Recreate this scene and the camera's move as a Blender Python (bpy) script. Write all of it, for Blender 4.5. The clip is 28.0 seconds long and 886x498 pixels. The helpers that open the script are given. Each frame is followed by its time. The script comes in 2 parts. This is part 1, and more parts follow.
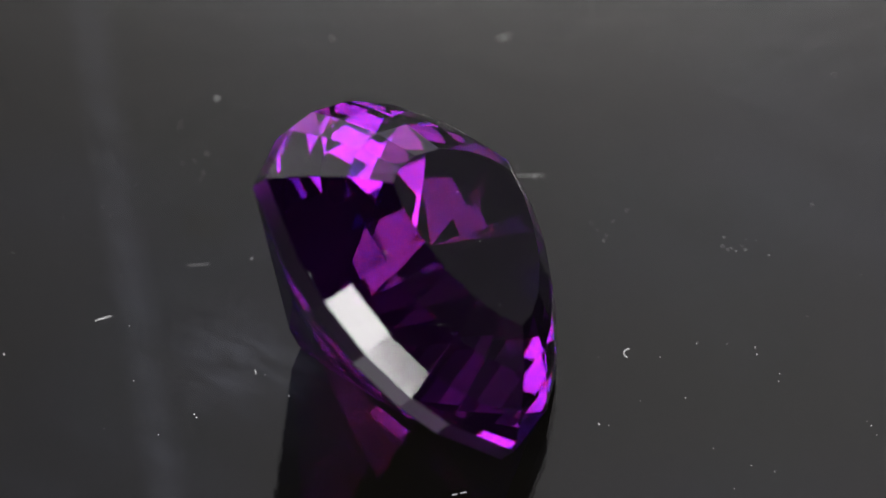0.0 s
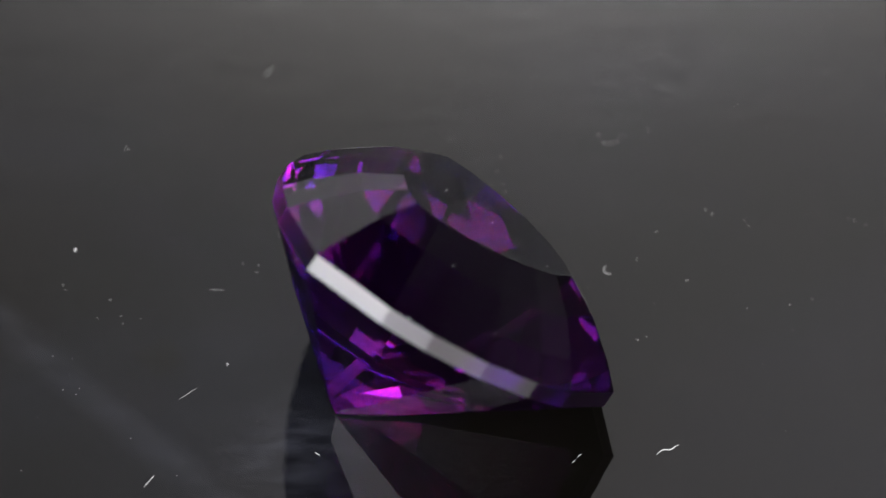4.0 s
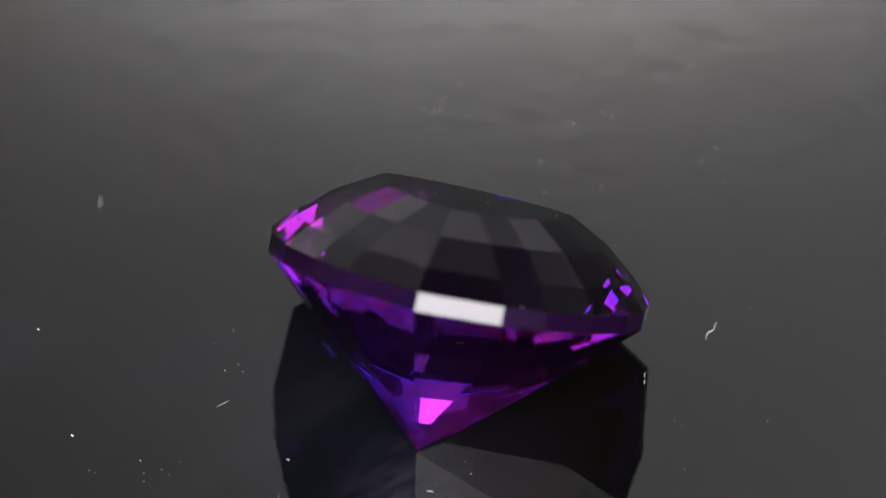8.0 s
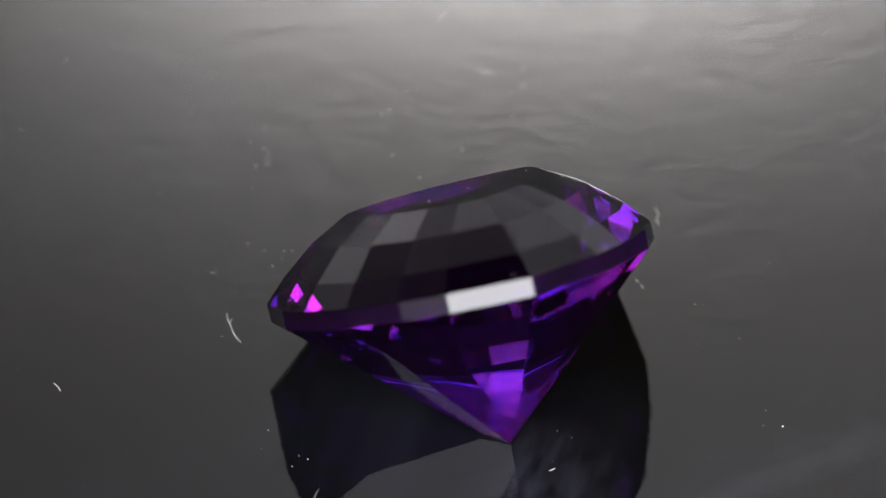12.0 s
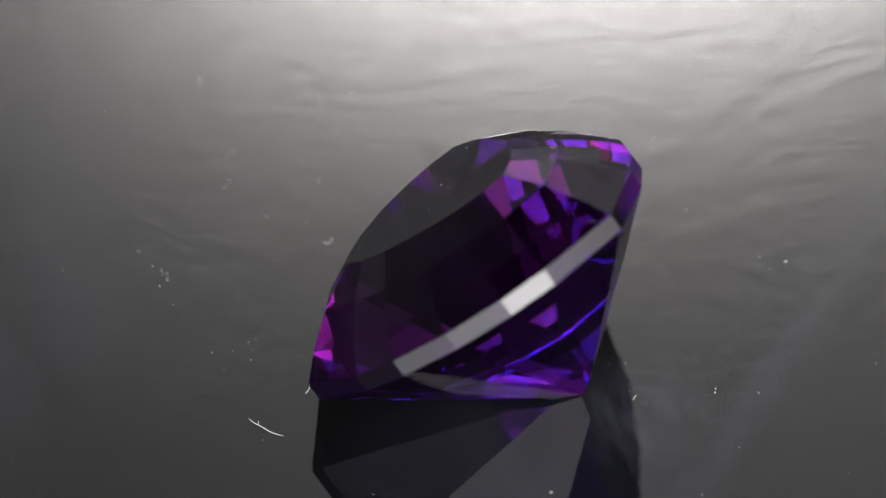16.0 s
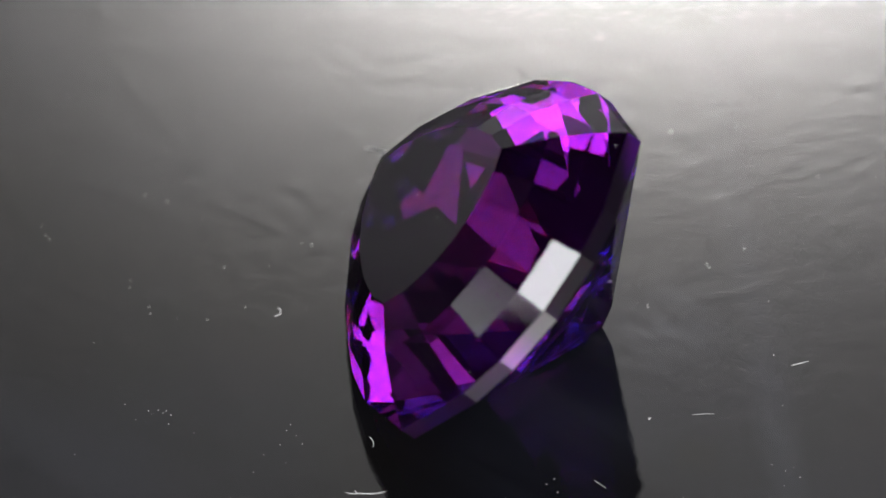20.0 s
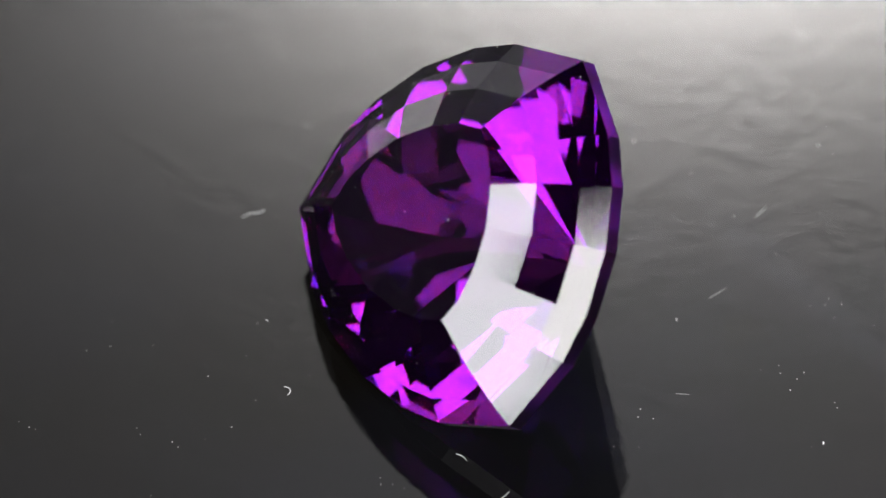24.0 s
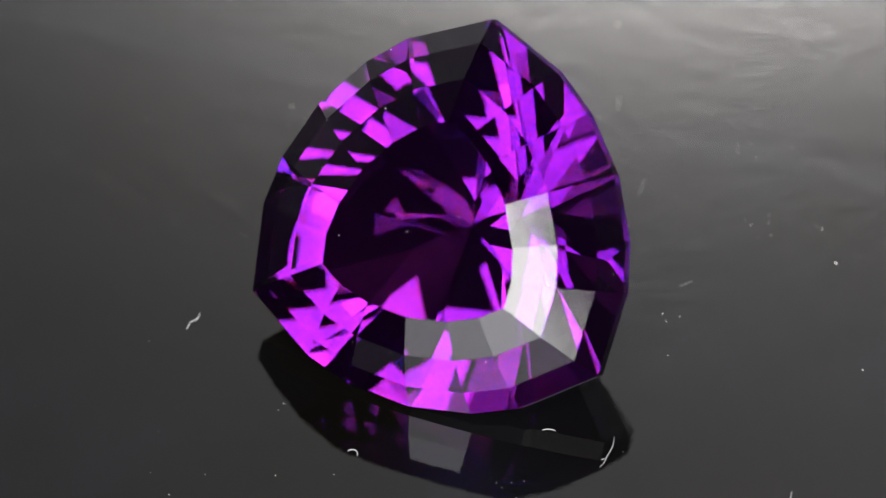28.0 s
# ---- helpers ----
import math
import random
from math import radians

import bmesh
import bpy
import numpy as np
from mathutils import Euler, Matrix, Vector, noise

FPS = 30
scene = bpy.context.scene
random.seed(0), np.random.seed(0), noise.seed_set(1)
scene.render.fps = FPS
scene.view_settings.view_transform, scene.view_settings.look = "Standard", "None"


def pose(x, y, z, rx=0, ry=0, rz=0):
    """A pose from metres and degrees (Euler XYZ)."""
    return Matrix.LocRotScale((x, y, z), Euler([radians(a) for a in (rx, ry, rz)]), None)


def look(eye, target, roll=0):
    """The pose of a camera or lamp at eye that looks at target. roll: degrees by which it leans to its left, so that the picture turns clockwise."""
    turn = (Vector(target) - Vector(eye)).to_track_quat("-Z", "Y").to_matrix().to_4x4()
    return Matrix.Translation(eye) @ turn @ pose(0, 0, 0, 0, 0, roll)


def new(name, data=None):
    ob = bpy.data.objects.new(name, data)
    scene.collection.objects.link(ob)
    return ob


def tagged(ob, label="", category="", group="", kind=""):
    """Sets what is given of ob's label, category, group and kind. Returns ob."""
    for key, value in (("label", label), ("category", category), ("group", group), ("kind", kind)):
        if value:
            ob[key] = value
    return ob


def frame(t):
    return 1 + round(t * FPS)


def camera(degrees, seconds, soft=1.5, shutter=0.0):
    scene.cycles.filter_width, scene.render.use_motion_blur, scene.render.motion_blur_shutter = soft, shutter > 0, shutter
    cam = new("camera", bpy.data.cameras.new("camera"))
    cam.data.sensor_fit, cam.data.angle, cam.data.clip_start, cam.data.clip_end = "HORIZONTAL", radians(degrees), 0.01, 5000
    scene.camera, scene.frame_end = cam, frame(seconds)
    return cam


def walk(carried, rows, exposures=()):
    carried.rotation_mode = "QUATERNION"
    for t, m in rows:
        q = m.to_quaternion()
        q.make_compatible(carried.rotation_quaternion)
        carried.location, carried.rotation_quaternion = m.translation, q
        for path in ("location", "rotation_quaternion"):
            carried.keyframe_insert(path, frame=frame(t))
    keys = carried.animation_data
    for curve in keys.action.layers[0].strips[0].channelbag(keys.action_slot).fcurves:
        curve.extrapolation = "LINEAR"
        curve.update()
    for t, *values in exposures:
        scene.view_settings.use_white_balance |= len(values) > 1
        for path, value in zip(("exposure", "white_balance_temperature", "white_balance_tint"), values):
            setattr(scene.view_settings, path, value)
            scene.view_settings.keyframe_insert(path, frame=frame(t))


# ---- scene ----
# ---------------------------------------------------------------- camera
# A long macro lens on a tripod, about 0.4 m from the stone; the plate turns before it.
cam = camera(6.0, 28.0)
CAM = pose(-0.000264, -0.251926, 0.304233, 40.215, 0, 0) @ pose(0, 0, 0, 0, 0, -1.713)
cam.data.dof.use_dof, cam.data.dof.focus_distance, cam.data.dof.aperture_fstop = True, 0.3915, 32.0
walk(cam, [(0.0, CAM), (28.0, CAM)])

MM = 0.001


def turn_angle(t):
    """The plate's angle in radians at t seconds: a motor at about 8.9 degrees a second."""
    s = (t - 14.0) / 14.0
    return 0.15276 * (t - 14.0) - 0.0441 * s**2 - 0.11767 * (s**3 - s) + 0.02396 * (s**4 - s**2) + 0.07903 * (s**5 - s)


def turned(t):
    return Matrix.Rotation(turn_angle(t), 4, "Z")


# The plate lies on its spindle slightly out of true.
WOBBLE = Matrix.Rotation(math.atan(0.0122), 4, Vector((-0.0088, 0.0102, 0.0)).normalized())

# ---------------------------------------------------------------- world and lights
world = bpy.data.worlds.new("dark_room")
scene.world = world
world.use_nodes = True
world.node_tree.nodes["Background"].inputs["Color"].default_value = (0.9, 0.95, 1.0, 1)
world.node_tree.nodes["Background"].inputs["Strength"].default_value = 0.02


def area_lamp(name, eye, target, width, height, watts, colour=(1, 1, 1)):
    data = bpy.data.lights.new(name, "AREA")
    data.shape, data.size, data.size_y, data.energy, data.color = "RECTANGLE", width, height, watts, colour
    ob = new(name, data)
    ob.matrix_world = look(eye, target)
    return ob


SCREEN_Y = 0.90


def direction(azimuth, elevation, distance):
    """A place round the plate: azimuth clockwise from straight behind it, in degrees."""
    a, e = radians(azimuth), radians(elevation)
    return Vector((math.sin(a) * math.cos(e), math.cos(a) * math.cos(e), math.sin(e))) * distance


def softbox(name, azimuth, elevation, width, height, roll, radiance, colour):
    """A softbox half a metre from the stone, turned by roll about its own axis; its power follows from its size."""
    ob = area_lamp(name, direction(azimuth, elevation, 0.50), (0, 0, 0.0), width, height, radiance * math.pi * width * height, colour)
    ob.matrix_world = ob.matrix_world @ Matrix.Rotation(radians(-roll), 4, "Z")
    return ob


WARM, COOL = (1.0, 0.985, 0.965), (0.97, 0.98, 1.0)
# The light that the facets mirror: two softboxes on either side of the camera, and far to the west a weak lamp added in
# place of a dim grey surface.
softbox("east_low_softbox", 157.4, 19.4, 0.259, 0.237, -7.6, 17, WARM)
softbox("east_high_softbox", 151.4, 43.4, 0.107, 0.285, 16.6, 17, WARM)
softbox("east_side_softbox", 146.2, 10.9, 0.122, 0.108, -42.1, 8, WARM)
softbox("west_low_softbox", -162.7, 27.3, 0.353, 0.313, 13.8, 15, COOL)
softbox("west_high_softbox", -141.3, 54.8, 0.119, 0.256, -14.5, 15.5, COOL)
softbox("west_dim_lamp", -126.5, 35.6, 0.075, 0.095, 0, 2.4, COOL)
# A softbox behind the plate, below the line of the card: it rims the crown and shines through the culet.
area_lamp("rear_softbox", direction(3.0, 43.8, 0.84), (0, 0, 0.003), 0.09, 0.036, 16 * math.pi * 0.09 * 0.036, (1.0, 0.98, 0.97))
# A lamp close to the card behind the plate makes the glow that the plate mirrors; two weaker unseen fills are added to
# brighten the rest of the card.
area_lamp("card_light", (0.044, SCREEN_Y - 0.06, 0.897), (0.044, SCREEN_Y, 0.897), 0.12, 0.015, 4.9, (1.0, 0.965, 0.935))
area_lamp("card_fill", (0.28, SCREEN_Y - 0.28, 1.20), (0.24, SCREEN_Y, 1.14), 0.46, 0.05, 3.1, (1.0, 0.965, 0.985))
area_lamp("card_low_fill", (0, SCREEN_Y - 0.30, 0.34), (0, SCREEN_Y, 0.62), 1.0, 0.04, 3.2, (0.98, 0.97, 1.0))
# Two unseen fills are added to brighten the low card, which the crown mirrors at grazing angles.
area_lamp("low_card_west_fill", (-0.60, 0.72, 0.12), (-0.62, 0.82, 0.09), 0.20, 0.02, 0.75, (1.0, 0.97, 0.96))
area_lamp("low_card_fill", (0, 0.70, 0.27), (0, 0.82, 0.03), 1.6, 0.03, 3.7, (0.97, 0.97, 1.0))


# ---------------------------------------------------------------- materials
def material(name):
    mat = bpy.data.materials.new(name)
    mat.use_nodes = True
    nodes, links = mat.node_tree.nodes, mat.node_tree.links
    return mat, nodes, links, nodes["Principled BSDF"]


SMEAR = (0.0066, -0.0073, 0.0)
RUBBED = (0.0007, -0.0135, 0.0)


def mat_acrylic():
    """Polished black acrylic with a faint orange peel, wipe marks and a greasy smear."""
    mat, nodes, links, bsdf = material("black_acrylic")
    bsdf.inputs["IOR"].default_value = 1.49
    coord = nodes.new("ShaderNodeTexCoord")

    def noise_of(scale, detail, stretch=(1, 1, 1), turn=0.0):
        place = nodes.new("ShaderNodeMapping")
        place.inputs["Scale"].default_value = stretch
        place.inputs["Rotation"].default_value = (0, 0, radians(turn))
        links.new(coord.outputs["Object"], place.inputs["Vector"])
        tex = nodes.new("ShaderNodeTexNoise")
        tex.inputs["Scale"].default_value, tex.inputs["Detail"].default_value = scale, detail
        links.new(place.outputs["Vector"], tex.inputs["Vector"])
        return tex.outputs["Fac"]

    def ranged(value, low, high, a, b):
        node = nodes.new("ShaderNodeMapRange")
        for name, x in (("From Min", low), ("From Max", high), ("To Min", a), ("To Max", b)):
            node.inputs[name].default_value = x
        links.new(value, node.inputs["Value"])
        return node.outputs["Result"]

    def product(a, b):
        node = nodes.new("ShaderNodeMath")
        node.operation = "MULTIPLY"
        links.new(a, node.inputs[0])
        links.new(b, node.inputs[1])
        return node.outputs[0]

    # faint waviness at three scales
    normal = None
    for scale, depth in ((700.0, 0.0000035), (1300.0, 0.0000024), (3200.0, 0.0000009)):
        bump = nodes.new("ShaderNodeBump")
        bump.inputs["Strength"].default_value, bump.inputs["Distance"].default_value = 1.0, depth
        links.new(noise_of(scale, 2.0), bump.inputs["Height"])
        if normal:
            links.new(normal, bump.inputs["Normal"])
        normal = bump.outputs["Normal"]
    # a few shallow pips moulded into the sheet
    cells = nodes.new("ShaderNodeTexVoronoi")
    cells.inputs["Scale"].default_value = 150.0
    links.new(coord.outputs["Object"], cells.inputs["Vector"])
    pip = nodes.new("ShaderNodeBump")
    pip.inputs["Strength"].default_value, pip.inputs["Distance"].default_value = 1.0, 0.000005
    links.new(ranged(cells.outputs["Distance"], 0.0, 0.05, 1.0, 0.0), pip.inputs["Height"])
    links.new(normal, pip.inputs["Normal"])
    links.new(pip.outputs["Normal"], bsdf.inputs["Normal"])
    # wipe marks and one greasy smear scatter a little light
    wipe = ranged(noise_of(1.0, 5.0, (300.0, 26.0, 1.0), 35), 0.45, 0.85, 0.0, 1.0)
    area = ranged(noise_of(55.0, 1.0), 0.45, 0.7, 0.0, 1.0)
    smear_at = nodes.new("ShaderNodeVectorMath")
    smear_at.operation = "DISTANCE"
    links.new(coord.outputs["Object"], smear_at.inputs[0])
    smear_at.inputs[1].default_value = SMEAR
    smear = product(ranged(smear_at.outputs["Value"], 0.0008, 0.0042, 1.0, 0.0), ranged(noise_of(1.0, 6.0, (1300.0, 420.0, 1.0), -20), 0.34, 0.72, 0.06, 0.60))
    film = nodes.new("ShaderNodeMath")
    film.operation = "MAXIMUM"
    faint = nodes.new("ShaderNodeMath")
    faint.operation, faint.inputs[1].default_value = "MULTIPLY", 0.22
    links.new(product(wipe, area), faint.inputs[0])
    # a broad drying streak that runs across one side of the plate
    across = nodes.new("ShaderNodeVectorMath")
    across.operation = "DOT_PRODUCT"
    links.new(coord.outputs["Object"], across.inputs[0])
    across.inputs[1].default_value = (0.676, -0.737, 0.0)
    offset = nodes.new("ShaderNodeMath")
    offset.operation, offset.inputs[1].default_value = "SUBTRACT", 0.0143
    links.new(across.outputs["Value"], offset.inputs[0])
    aside = nodes.new("ShaderNodeMath")
    aside.operation = "ABSOLUTE"
    links.new(offset.outputs[0], aside.inputs[0])
    streak = product(ranged(aside.outputs[0], 0.0002, 0.0013, 0.30, 0.0), ranged(noise_of(1.0, 3.0, (700.0, 60.0, 1.0), -45), 0.3, 0.65, 0.35, 1.0))
    marks = nodes.new("ShaderNodeMath")
    marks.operation = "MAXIMUM"
    links.new(faint.outputs[0], marks.inputs[0])
    links.new(streak, marks.inputs[1])
    links.new(marks.outputs[0], film.inputs[0])
    links.new(smear, film.inputs[1])
    # a thin bluish haze in broad patches, rubbed off at one spot
    rubbed = nodes.new("ShaderNodeVectorMath")
    rubbed.operation = "DISTANCE"
    links.new(coord.outputs["Object"], rubbed.inputs[0])
    rubbed.inputs[1].default_value = RUBBED
    edge = nodes.new("ShaderNodeMath")
    edge.operation, edge.inputs[2].default_value = "MULTIPLY_ADD", 0.0
    edge.inputs[1].default_value = 1.0
    links.new(rubbed.outputs["Value"], edge.inputs[0])
    links.new(ranged(noise_of(1100.0, 3.0), 0.3, 0.7, -0.0005, 0.0005), edge.inputs[2])
    kept = ranged(edge.outputs[0], 0.0009, 0.0011, 0.0, 1.0)
    haze = product(ranged(noise_of(48.0, 3.0), 0.42, 0.66, 0.0, 0.85), kept)
    clean = nodes.new("ShaderNodeMix")
    clean.data_type = "RGBA"
    clean.inputs["A"].default_value, clean.inputs["B"].default_value = (0.0017, 0.0015, 0.0012, 1), (0.0028, 0.0031, 0.0048, 1)
    links.new(haze, clean.inputs["Factor"])
    tone = nodes.new("ShaderNodeMix")
    tone.data_type = "RGBA"
    tone.inputs["B"].default_value = (0.022, 0.023, 0.030, 1)
    links.new(clean.outputs["Result"], tone.inputs["A"])
    links.new(film.outputs[0], tone.inputs["Factor"])
    links.new(tone.outputs["Result"], bsdf.inputs["Base Color"])
    links.new(ranged(film.outputs[0], 0.0, 1.0, 0.012, 0.07), bsdf.inputs["Roughness"])
    return mat


ZONING = (0.5, -0.87, 0.0)


def mat_amethyst(name="amethyst", polish=0.0, depth=1.0):
    """Violet quartz: white surface gloss over a deeply coloured, zoned body."""
    mat, nodes, links, bsdf = material(name)
    out = nodes["Material Output"]
    nodes.remove(bsdf)
    coord = nodes.new("ShaderNodeTexCoord")

    def ranged(value, low, high, a, b):
        node = nodes.new("ShaderNodeMapRange")
        for key, x in (("From Min", low), ("From Max", high), ("To Min", a), ("To Max", b)):
            node.inputs[key].default_value = x
        links.new(value, node.inputs["Value"])
        return node.outputs["Result"]

    def blend(factor, a, b, kind="MIX"):
        node = nodes.new("ShaderNodeMix")
        node.data_type, node.blend_type = "RGBA", kind
        for key, value in (("Factor", factor), ("A", a), ("B", b)):
            if isinstance(value, (tuple, float)):
                node.inputs[key].default_value = value
            else:
                links.new(value, node.inputs[key])
        return node.outputs["Result"]

    # colour zoning: the tip of the crystal is redder on one side and bluer on the other
    along = nodes.new("ShaderNodeVectorMath")
    along.operation = "DOT_PRODUCT"
    along.inputs[1].default_value = ZONING
    links.new(coord.outputs["Object"], along.inputs[0])
    zone = ranged(along.outputs["Value"], -0.0015, 0.0025, 0.0, 1.0)
    split = nodes.new("ShaderNodeSeparateXYZ")
    links.new(coord.outputs["Object"], split.inputs[0])
    upper = ranged(split.outputs["Z"], 0.0065, 0.0085, 0.0, 1.0)
    # paler and deeper noise in the inner tint imitates uneven light and path lengths
    bands = nodes.new("ShaderNodeTexNoise")
    bands.inputs["Scale"].default_value, bands.inputs["Detail"].default_value = 330.0, 1.0
    links.new(coord.outputs["Object"], bands.inputs["Vector"])
    strength = ranged(bands.outputs["Fac"], 0.35, 0.65, 0.0, 1.0)
    # the two ends of the spectrum refract a little apart
    halves = []
    for ior, red, blue in ((1.5430, 0.70, 0.26), (1.5490, 0.30, 0.74)):
        def share(r, g, b):
            return (r * red * depth, g * 0.5 * depth, b * blue * depth, 1)
        tip = blend(zone, share(0.43, 0.08, 0.36), share(0.20, 0.09, 0.50))
        ray = nodes.new("ShaderNodeBsdfRefraction")
        ray.inputs["IOR"].default_value, ray.inputs["Roughness"].default_value = ior, polish * 1.3
        links.new(blend(upper, tip, share(0.38, 0.095, 0.42)), ray.inputs["Color"])
        halves.append(ray.outputs[0])
    through_body = nodes.new("ShaderNodeAddShader")
    for k in (0, 1):
        links.new(halves[k], through_body.inputs[k])
    fresnel = nodes.new("ShaderNodeFresnel")
    fresnel.inputs["IOR"].default_value = 1.546
    gloss = nodes.new("ShaderNodeBsdfGlossy")
    gloss.inputs["Roughness"].default_value = polish
    # light thrown back inside the body picks up its colour
    body = blend(strength, (0.54, 0.46, 0.66, 1), (0.70, 0.60, 0.80, 1))
    links.new(blend(ranged(fresnel.outputs[0], 0.93, 0.97, 0.0, 1.0), (1.0, 1.0, 1.0, 1), body), gloss.inputs["Color"])
    mix = nodes.new("ShaderNodeMixShader")
    links.new(fresnel.outputs[0], mix.inputs[0])
    links.new(through_body.outputs[0], mix.inputs[1])
    links.new(gloss.outputs[0], mix.inputs[2])
    # a trace of violet diffuse colour stands in for refracted light in the dark facets
    haze = nodes.new("ShaderNodeBsdfDiffuse")
    haze.inputs["Color"].default_value = (0.34, 0.035, 0.58, 1)
    violet_fill = nodes.new("ShaderNodeMixShader")
    violet_fill.inputs[0].default_value = 0.0025
    links.new(mix.outputs[0], violet_fill.inputs[1])
    links.new(haze.outputs[0], violet_fill.inputs[2])
    links.new(violet_fill.outputs[0], out.inputs["Surface"])
    return mat


def mat_plain(name, colour, rough=0.6, vary=0.12, scale=40.0):
    mat, nodes, links, bsdf = material(name)
    coord = nodes.new("ShaderNodeTexCoord")
    tex = nodes.new("ShaderNodeTexNoise")
    tex.inputs["Scale"].default_value, tex.inputs["Detail"].default_value = scale, 6.0
    links.new(coord.outputs["Object"], tex.inputs["Vector"])
    ramp = nodes.new("ShaderNodeValToRGB")
    ramp.color_ramp.elements[0].position, ramp.color_ramp.elements[1].position = 0.3, 0.7
    ramp.color_ramp.elements[0].color = (*[c * (1 - vary) for c in colour], 1)
    ramp.color_ramp.elements[1].color = (*[min(1, c * (1 + vary)) for c in colour], 1)
    links.new(tex.outputs["Fac"], ramp.inputs["Fac"])
    links.new(ramp.outputs["Color"], bsdf.inputs["Base Color"])
    bsdf.inputs["Roughness"].default_value = rough
    return mat


ACRYLIC, AMETHYST, BELT_MAT = mat_acrylic(), mat_amethyst(), mat_amethyst("amethyst_fine_ground_belt", 0.22, 0.26)
LINT = mat_plain("pale_lint", (0.30, 0.30, 0.30), 0.8, 0.1, 3000.0)
SPECK = mat_plain("pale_dust", (0.55, 0.55, 0.55), 0.8, 0.1, 3000.0)
ROOM_PAINT = mat_plain("dark_grey_room_paint", (0.21, 0.21, 0.215), 0.9, 0.08, 6.0)
TABLE_PAINT = mat_plain("matt_black_table", (0.015, 0.015, 0.016), 0.7, 0.2, 30.0)
# near-black for the unseen ceiling, so that it sends no light into the stone
CEILING_BLACK = mat_plain("ceiling_black", (0.018, 0.018, 0.019), 0.95, 0.25, 300.0)
PAPER = mat_plain("white_card", (0.78, 0.78, 0.785), 0.9, 0.02, 25.0)


# ---------------------------------------------------------------- shapes
def mesh_object(name, bm, mat):
    data = bpy.data.meshes.new(name)
    bm.to_mesh(data)
    bm.free()
    data.materials.append(mat)
    return new(name, data)


def box_mesh(x0, y0, z0, x1, y1, z1):
    bm = bmesh.new()
    bmesh.ops.create_cube(bm, size=1.0)
    for v in bm.verts:
        v.co = Vector(((x0 + x1) / 2 + v.co.x * (x1 - x0), (y0 + y1) / 2 + v.co.y * (y1 - y0), (z0 + z1) / 2 + v.co.z * (z1 - z0)))
    return bm


# ---------------------------------------------------------------- the room round the set
def room():
    w, top, t = 1.0, 1.5, 0.05
    low = -0.055
    parts = (
        ("wall_north", -w, w, low, w, w + t, top),
        ("wall_south", -w, -w - t, low, w, -w, top),
        ("wall_east", w, -w, low, w + t, w, top),
        ("wall_west", -w - t, -w, low, -w, w, top),
        ("ceiling", -w - t, -w - t, top, w + t, w + t, top + t),
    )
    for name, *b in parts:
        ob = mesh_object(name, box_mesh(*b), ROOM_PAINT if name != "ceiling" else CEILING_BLACK)
        tagged(ob, "plain dark grey wall of the studio" if name != "ceiling" else "unseen studio ceiling, made black to keep its light out of the stone", "wall" if name != "ceiling" else "ceiling", kind="structure")
    floor = mesh_object("floor", box_mesh(-w - t, -w - t, low - t, w + t, w + t, low), TABLE_PAINT)
    tagged(floor, "matt black bench top under the turntable", "bench", kind="structure")


room()


def card(y, half, low, high, label):
    """An unseen white card, slightly bowed, added for the plate and the stone to mirror."""
    bm = bmesh.new()
    rows = []
    steps = 24
    for i in range(steps + 1):
        z = low + (high - low) * i / steps
        bow = 0.004 * math.sin(i * 0.7)
        rows.append([bm.verts.new((x, y + bow * 0.3 + 0.02 * (x / 0.80) ** 2, z)) for x in np.linspace(-half, half, 25)])
    for a, b in zip(rows, rows[1:]):
        for j in range(24):
            bm.faces.new((a[j], a[j + 1], b[j + 1], b[j]))
    bmesh.ops.solidify(bm, geom=bm.faces[:], thickness=0.001)
    ob = mesh_object("backdrop", bm, PAPER)
    tagged(ob, label, "backdrop", kind="structure")


card(SCREEN_Y, 0.80, 0.32, 1.38, "unseen white card added behind the turntable plate for it to mirror")
card(0.82, 0.93, -0.055, 0.12, "unseen low white card added behind the turntable for the crown to mirror")


# ---------------------------------------------------------------- turntable plate
def plate():
    """A round black acrylic disc, 0.26 m across, with a rounded rim."""
    bm = bmesh.new()
    r, n = 0.13, 128
    profile = [(r - 0.0020, 0.0), (r - 0.0006, -0.0004), (r, -0.0014), (r, -0.0040), (r - 0.001, -0.005)]
    rings = [[bm.verts.new((a * math.cos(2 * math.pi * k / n), a * math.sin(2 * math.pi * k / n), z)) for k in range(n)] for a, z in profile]
    bm.faces.new(rings[0])
    bm.faces.new(rings[-1][::-1])
    for a, b in zip(rings, rings[1:]):
        for k in range(n):
            bm.faces.new((a[k], b[k], b[(k + 1) % n], a[(k + 1) % n]))
    ob = mesh_object("turntable_plate", bm, ACRYLIC)
    tagged(ob, "round polished black acrylic turntable plate, dusty, slowly turning", "turntable")
    bm = bmesh.new()
    bmesh.ops.create_cone(bm, cap_ends=True, segments=64, radius1=0.09, radius2=0.085, depth=0.046)
    for v in bm.verts:
        v.co.z -= 0.0315
    foot = mesh_object("pedestal", bm, TABLE_PAINT)
    tagged(foot, "matt black round pedestal under the turntable plate", "pedestal")
    return ob


PLATE = plate()


# ---------------------------------------------------------------- the stone
# Each side of the triangle is an arc of its own: azimuth of its middle, radius added, set-back of the arc's centre.
SIDES = ((60, 0.0, 3.870), (180, 0.111, 3.973), (300, 0.255, 4.166))
PAVILION, BELT, CROWN = 7.68, 0.868, 3.42
FACETS = ((7.02, 7.02), (19.52, 5.48), (35.0, 10.0))      # azimuth from the middle of a side, half width
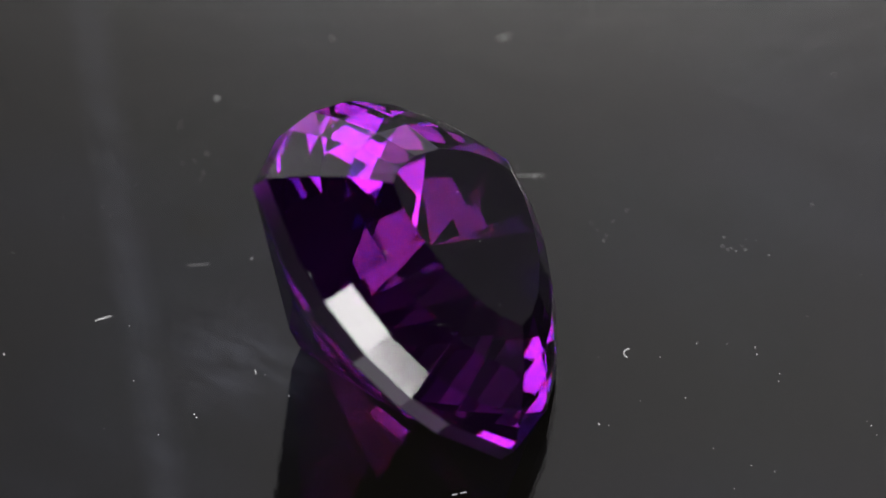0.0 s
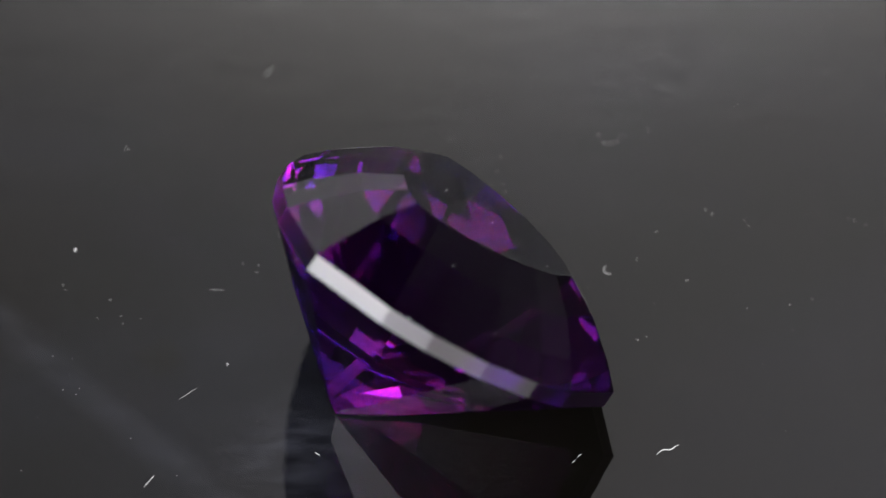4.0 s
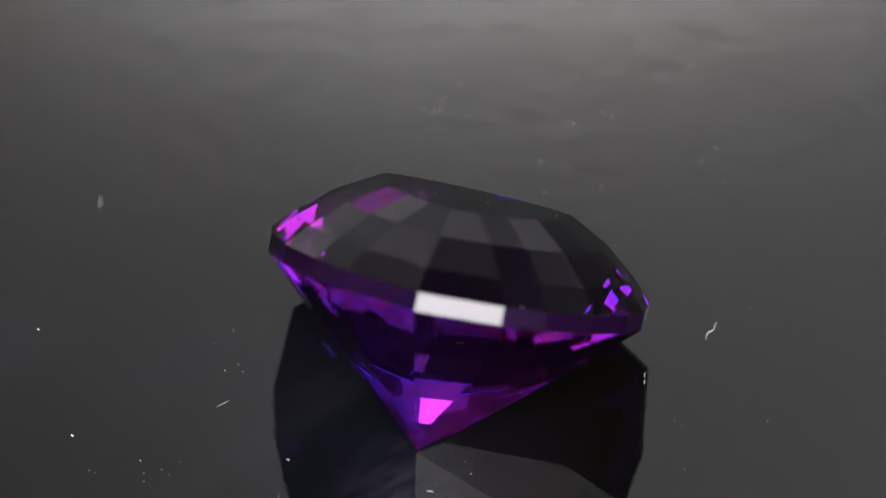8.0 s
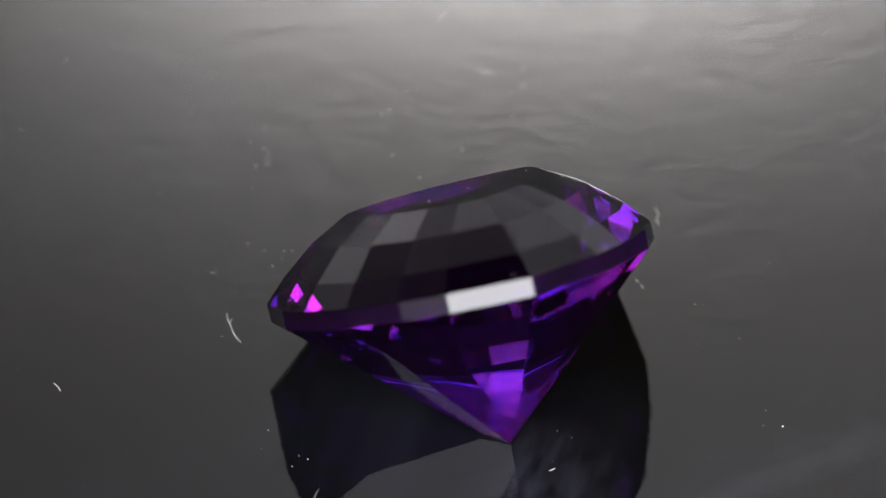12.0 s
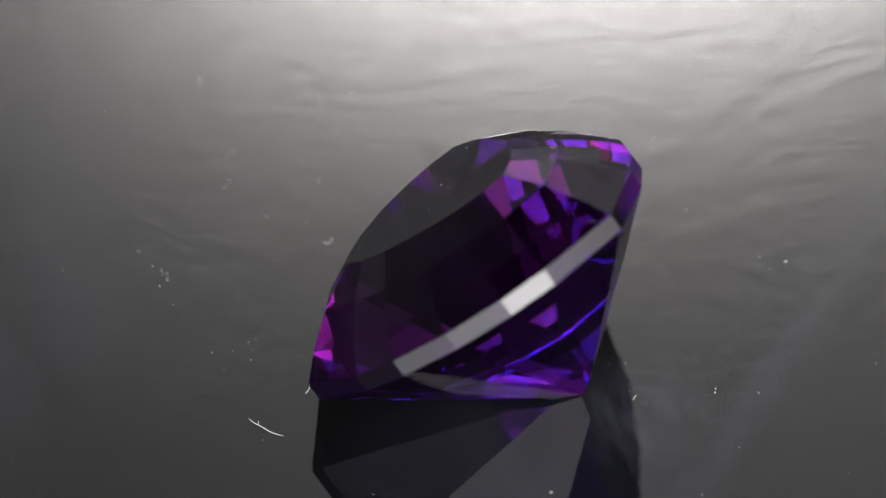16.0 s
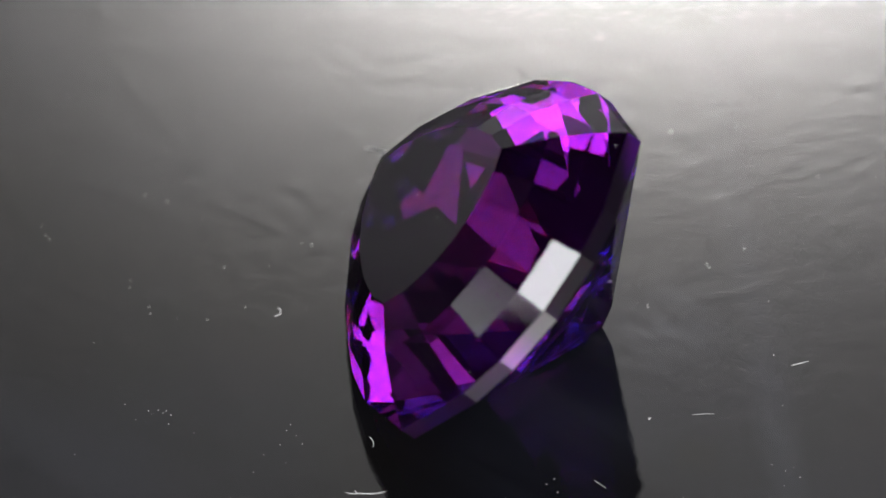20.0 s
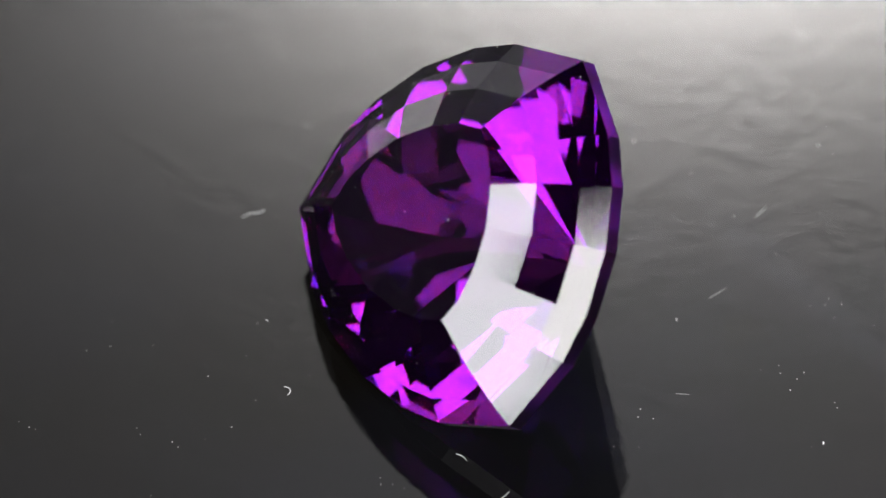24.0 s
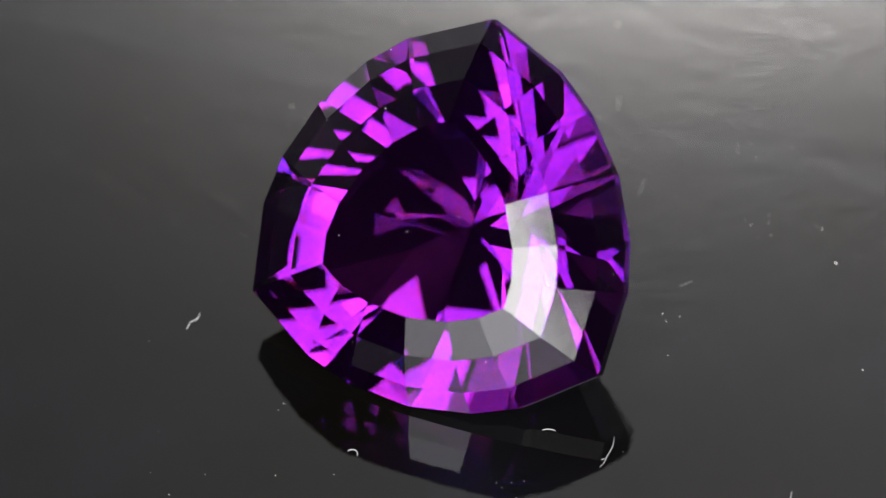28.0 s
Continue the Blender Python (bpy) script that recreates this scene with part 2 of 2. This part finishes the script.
CROWN_RINGS = ((12.331, 0.0), (11.330, 1.064), (9.798, 2.367), (7.961, CROWN))


def stone_planes():
    """The lapidary's cutting planes, as unit normal and distance, in millimetres with the culet at 0."""
    planes = [(Vector((0, 0, 1)), PAVILION + BELT + CROWN)]

    def cut(azimuth, d1, h1, d2, h2):
        run, rise = d2 - d1, h2 - h1
        n = Vector((rise, -run)).normalized()
        if n.x < 0:
            n = -n
        a = radians(azimuth)
        planes.append((Vector((n.x * math.cos(a), n.x * math.sin(a), n.y)), n.x * d1 + n.y * h1))

    for side, wider, back in SIDES:
        for beta, half in FACETS:
            for sign in (-1, 1):
                def reach(ring):
                    return (ring + wider) * math.cos(radians(half)) - back * math.cos(radians(beta))
                az = side + sign * beta
                for (r1, h1), (r2, h2) in zip(CROWN_RINGS, CROWN_RINGS[1:]):
                    cut(az, reach(r1), PAVILION + BELT + h1, reach(r2), PAVILION + BELT + h2)
                g = reach(CROWN_RINGS[0][0])
                cut(az, g, PAVILION, g, PAVILION + BELT)
                # The side that the stone lies on is cut a little steeper than the other two.
                steep = side == 180
                if beta < 10:                               # the mains run down to the culet
                    cut(az, g, g * (0.967 if steep else PAVILION / g), 0.0, 0.0)
                elif beta < 30:
                    h = 7.80 if steep else PAVILION
                    cut(az, g, h, g - 1.0, h - math.tan(radians(43.2 if steep else 44.2)))
                else:
                    cut(az, g, PAVILION, g - 1.0, PAVILION - math.tan(radians(42.5 if steep else 41.7)))
    return planes


def stone():
    planes = stone_planes()
    n = np.array([p[0] for p in planes])
    d = np.array([p[1] for p in planes])
    corners = []
    count = len(planes)
    for i in range(count):
        j, k = np.triu_indices(count - i - 1, 1)
        j, k = j + i + 1, k + i + 1
        m = np.stack([np.broadcast_to(n[i], (len(j), 3)), n[j], n[k]], 1)
        ok = np.abs(np.linalg.det(m)) > 1e-5
        if not ok.any():
            continue
        rhs = np.stack([np.full(len(j), d[i]), d[j], d[k]], 1)[ok]
        x = np.linalg.solve(m[ok], rhs[..., None])[..., 0]
        corners.append(x[(x @ n.T <= d + 1e-5).all(1)])
    found = np.concatenate(corners)
    unique = []
    for x in found:
        if all(np.abs(x - u).max() > 8e-3 for u in unique):
            unique.append(x)
    pts = np.array(unique)
    bm = bmesh.new()
    for x in pts:
        bm.verts.new(Vector(x))
    bmesh.ops.convex_hull(bm, input=bm.verts[:])
    bmesh.ops.dissolve_limit(bm, angle_limit=radians(0.4), verts=bm.verts[:], edges=bm.edges[:])
    bmesh.ops.recalc_face_normals(bm, faces=bm.faces[:])
    bmesh.ops.scale(bm, vec=(MM, MM, MM), verts=bm.verts[:])
    whole = new("gemstone")
    whole.empty_display_size = 0.005
    tagged(whole, "deep violet faceted triangular amethyst lying tilted on its pavilion", "gemstone")

    def zone(face):
        z, high = face.normal.z, face.calc_center_median().z
        if abs(z) < 0.01:
            return "girdle"
        if z > 0.999:
            return "table_facet"
        if z < 0:
            return "pavilion"
        return "lower_crown" if high < tiers[0] else "middle_crown" if high < tiers[1] else "upper_crown"

    tiers = [(PAVILION + BELT + CROWN_RINGS[k][1]) * MM for k in (1, 2)]
    labels = {"girdle": "finely ground violet girdle belt", "table_facet": "large flat polished table", "upper_crown": "", "middle_crown": "", "lower_crown": "", "pavilion": ""}
    for name in labels:
        piece = bm.copy()
        bmesh.ops.delete(piece, geom=[f for f in piece.faces if zone(f) != name], context="FACES")
        ob = mesh_object(name, piece, BELT_MAT if name == "girdle" else AMETHYST)
        ob.parent = whole
        tagged(ob, labels[name])
    bm.free()
    return whole


STONE = stone()
STONE_POSE = pose(4.515 * MM, -5.504 * MM, 0.102 * MM, -4.197, -43.985, -49.723)
# The spindle leans a little, and the stone settles slightly on it as it turns.
LEAN = pose(0, 0, 0, 0.244, 0, 0) @ pose(0, 0, 0, 0, 0.113, 0)


def settled(t):
    s = (t - 14.0) / 14.0
    return LEAN @ turned(t) @ Matrix.Rotation(radians(0.402 * s + 0.077 * s * s), 4, "Z") @ STONE_POSE


# ---------------------------------------------------------------- dust and lint
def fibre(x, y, heading, length, bends, thick=0.022, fork=0.0, label="fine curled white lint fibre on the black plate"):
    """A thread of lint that lies on the plate; bends: turn in degrees per piece of its length."""
    bm = bmesh.new()

    def strand(px, py, ang, total, turns, r0):
        sub = 5
        step = total / (len(turns) * sub)
        line = [(px, py)]
        for b in turns:
            for _ in range(sub):
                ang += radians(b / sub)
                px, py = px + step * math.cos(ang), py + step * math.sin(ang)
                line.append((px, py))
        rings = []
        for i, (a, b) in enumerate(line):
            q = line[min(i + 1, len(line) - 1)]
            o = line[max(i - 1, 0)]
            dx, dy = q[0] - o[0], q[1] - o[1]
            l = math.hypot(dx, dy)
            nx, ny = -dy / l, dx / l
            r = r0 * (1.0 - 0.5 * abs(2 * i / (len(line) - 1) - 1) ** 3)
            lift = r0 + 0.03 * math.sin(3.1 * i / len(line)) * total * 0.4
            rings.append([bm.verts.new(Vector((a + nx * r * math.cos(w), b + ny * r * math.cos(w), lift + r * math.sin(w))) * MM) for w in (0, 1.2566, 2.5133, 3.7699, 5.0265)])
        for a, b in zip(rings, rings[1:]):
            for k in range(5):
                bm.faces.new((a[k], a[(k + 1) % 5], b[(k + 1) % 5], b[k]))
        bm.faces.new(rings[0][::-1])
        bm.faces.new(rings[-1])
        return line

    line = strand(0, 0, radians(heading), length, bends, thick)
    if fork:
        a, b = line[len(line) * 2 // 3]
        strand(a, b, radians(heading + fork), length * 0.13, (20, -10), thick * 0.8)
    ob = mesh_object("lint_fibre", bm, LINT)
    tagged(ob, label, "lint", "lint on the plate")
    return ob, Matrix.Translation((x * MM, y * MM, 0))


def dust():
    """Fine specks, thinly strewn over the plate."""
    bm = bmesh.new()
    rnd = random.Random(11)

    def speck(x, y, r):
        base = bmesh.ops.create_icosphere(bm, subdivisions=1, radius=r * MM)["verts"]
        sx, sy, a = rnd.uniform(0.7, 1.4), rnd.uniform(0.7, 1.3), rnd.uniform(0, 6.28)
        for v in base:
            p = Vector((v.co.x * sx, v.co.y * sy, v.co.z * 0.7 + r * 0.6 * MM)) * rnd.uniform(0.85, 1.15)
            v.co = Vector((p.x * math.cos(a) - p.y * math.sin(a) + x * MM, p.x * math.sin(a) + p.y * math.cos(a) + y * MM, max(p.z, 0.0)))

    for x, y, r in SPECKS:
        speck(x, y, 0.72 * r)
    for _ in range(170):
        a, rad = rnd.uniform(0, 6.283), 34 * math.sqrt(rnd.random())
        speck(rad * math.cos(a), rad * math.sin(a), 0.009 + 0.017 * rnd.random() ** 3)
    for _ in range(4):                                  # small clusters
        a, rad = rnd.uniform(0, 6.283), rnd.uniform(7, 22)
        cx, cy = rad * math.cos(a), rad * math.sin(a)
        for _ in range(rnd.randint(4, 9)):
            speck(cx + rnd.gauss(0, 0.6), cy + rnd.gauss(0, 0.6), 0.010 + 0.016 * rnd.random())
    ob = mesh_object("dust", bm, SPECK)
    tagged(ob, "fine pale dust specks strewn over the black plate", "dust", kind="stuff")
    return ob


SPECKS = ((10.4, -7.4, 0.05), (0.64, 8.62, 0.03), (-6.08, -17.5, 0.05), (-12.16, -15.0, 0.05), (1.25, -10.45, 0.05), (-5.83, 9.9, 0.05), (16.3, -1.0, 0.07), (12.3, -16.9, 0.06),
          (0.7, 8.7, 0.05), (0.5, 9.1, 0.03), (-2.8, 11.2, 0.04), (-6.8, 12.6, 0.04), (-6.0, 14.3, 0.03), (-1.0, 13.9, 0.03), (-1.1, 15.9, 0.03), (-1.4, 17.0, 0.03), (-6.1, 19.3, 0.04), (10.5, -7.2, 0.06), (12.3, -8.1, 0.04), (10.3, -10.9, 0.03), (1.3, -10.5, 0.03), (1.2, -10.5, 0.04), (-2.9, -15.9, 0.04), (-6.0, -17.5, 0.05), (-3.9, -18.1, 0.04), (-4.7, -8.9, 0.03), (-4.8, -9.6, 0.04), (-7.1, 12.3, 0.04), (-6.4, 14.1, 0.03), (-6.2, 19.0, 0.03), (-4.2, 8.9, 0.04))
DUST = dust()


def stone_dust():
    """A few bright motes that lie on the crown."""
    bm = bmesh.new()
    rnd = random.Random(5)
    for x, y, z in MOTES:
        r = rnd.uniform(0.013, 0.024) * MM
        for v in bmesh.ops.create_icosphere(bm, subdivisions=1, radius=r)["verts"]:
            v.co = Vector((v.co.x * rnd.uniform(0.8, 1.3), v.co.y * rnd.uniform(0.8, 1.3), v.co.z)) + Vector((x, y, z)) * MM
    ob = mesh_object("dust", bm, SPECK)
    tagged(ob, "a few pale dust motes on the crown of the stone", "dust", kind="stuff")
    return ob


MOTES = ((9.35, -0.63, 8.81), (1.62, 5.80, 10.84), (3.68, 6.43, 9.66), (3.17, 7.75, 8.58), (7.48, 4.41, 8.63), (4.97, 3.33, 11.01), (-6.01, 0.74, 10.77), (-5.32, -3.84, 10.76),
         (-0.18, -8.38, 8.97), (-5.95, 2.70, 10.58), (-1.16, 3.96, 11.97), (-0.24, 0.81, 11.97), (0.98, -1.47, 11.97))
STONE_DUST = stone_dust()

FIBRES = [
    fibre(7.55, 9.2, 140, 1.25, (-10, -55, 60, -20), 0.028),
    fibre(-9.3, -3.15, 150, 1.95, (-12, -18, 10, -25), 0.020, fork=-95),
    fibre(8.36, -14.5, 148, 0.85, (-6, 4), 0.020),
    fibre(-3.85, 7.45, -60, 0.75, (45, 60, 50), 0.026),
    fibre(-7.16, -0.55, 262, 0.68, (-15, -22, -20), 0.020),
    fibre(-16.97, -7.92, -25, 0.66, (-12, -15), 0.024),
    fibre(7.35, 5.75, -75, 0.30, (30, 20), 0.018),
    fibre(7.65, 5.45, -30, 0.28, (-20, 15), 0.018),
    fibre(-3.24, -10.55, -98, 0.71, (6, -8), 0.010),
    fibre(2.60, -11.96, -55, 1.03, (6, -8), 0.009),
    fibre(6.65, -6.55, 20, 0.32, (40, -50), 0.022),
]


# ---------------------------------------------------------------- the turning
def motions():
    times = [0.5 * i for i in range(57)]
    walk(PLATE, [(t, turned(t) @ WOBBLE) for t in times])
    walk(DUST, [(t, turned(t) @ WOBBLE) for t in times])
    walk(STONE, [(t, settled(t)) for t in times])
    walk(STONE_DUST, [(t, settled(t)) for t in times])
    for ob, place in FIBRES:
        walk(ob, [(t, turned(t) @ WOBBLE @ place) for t in times])


motions()
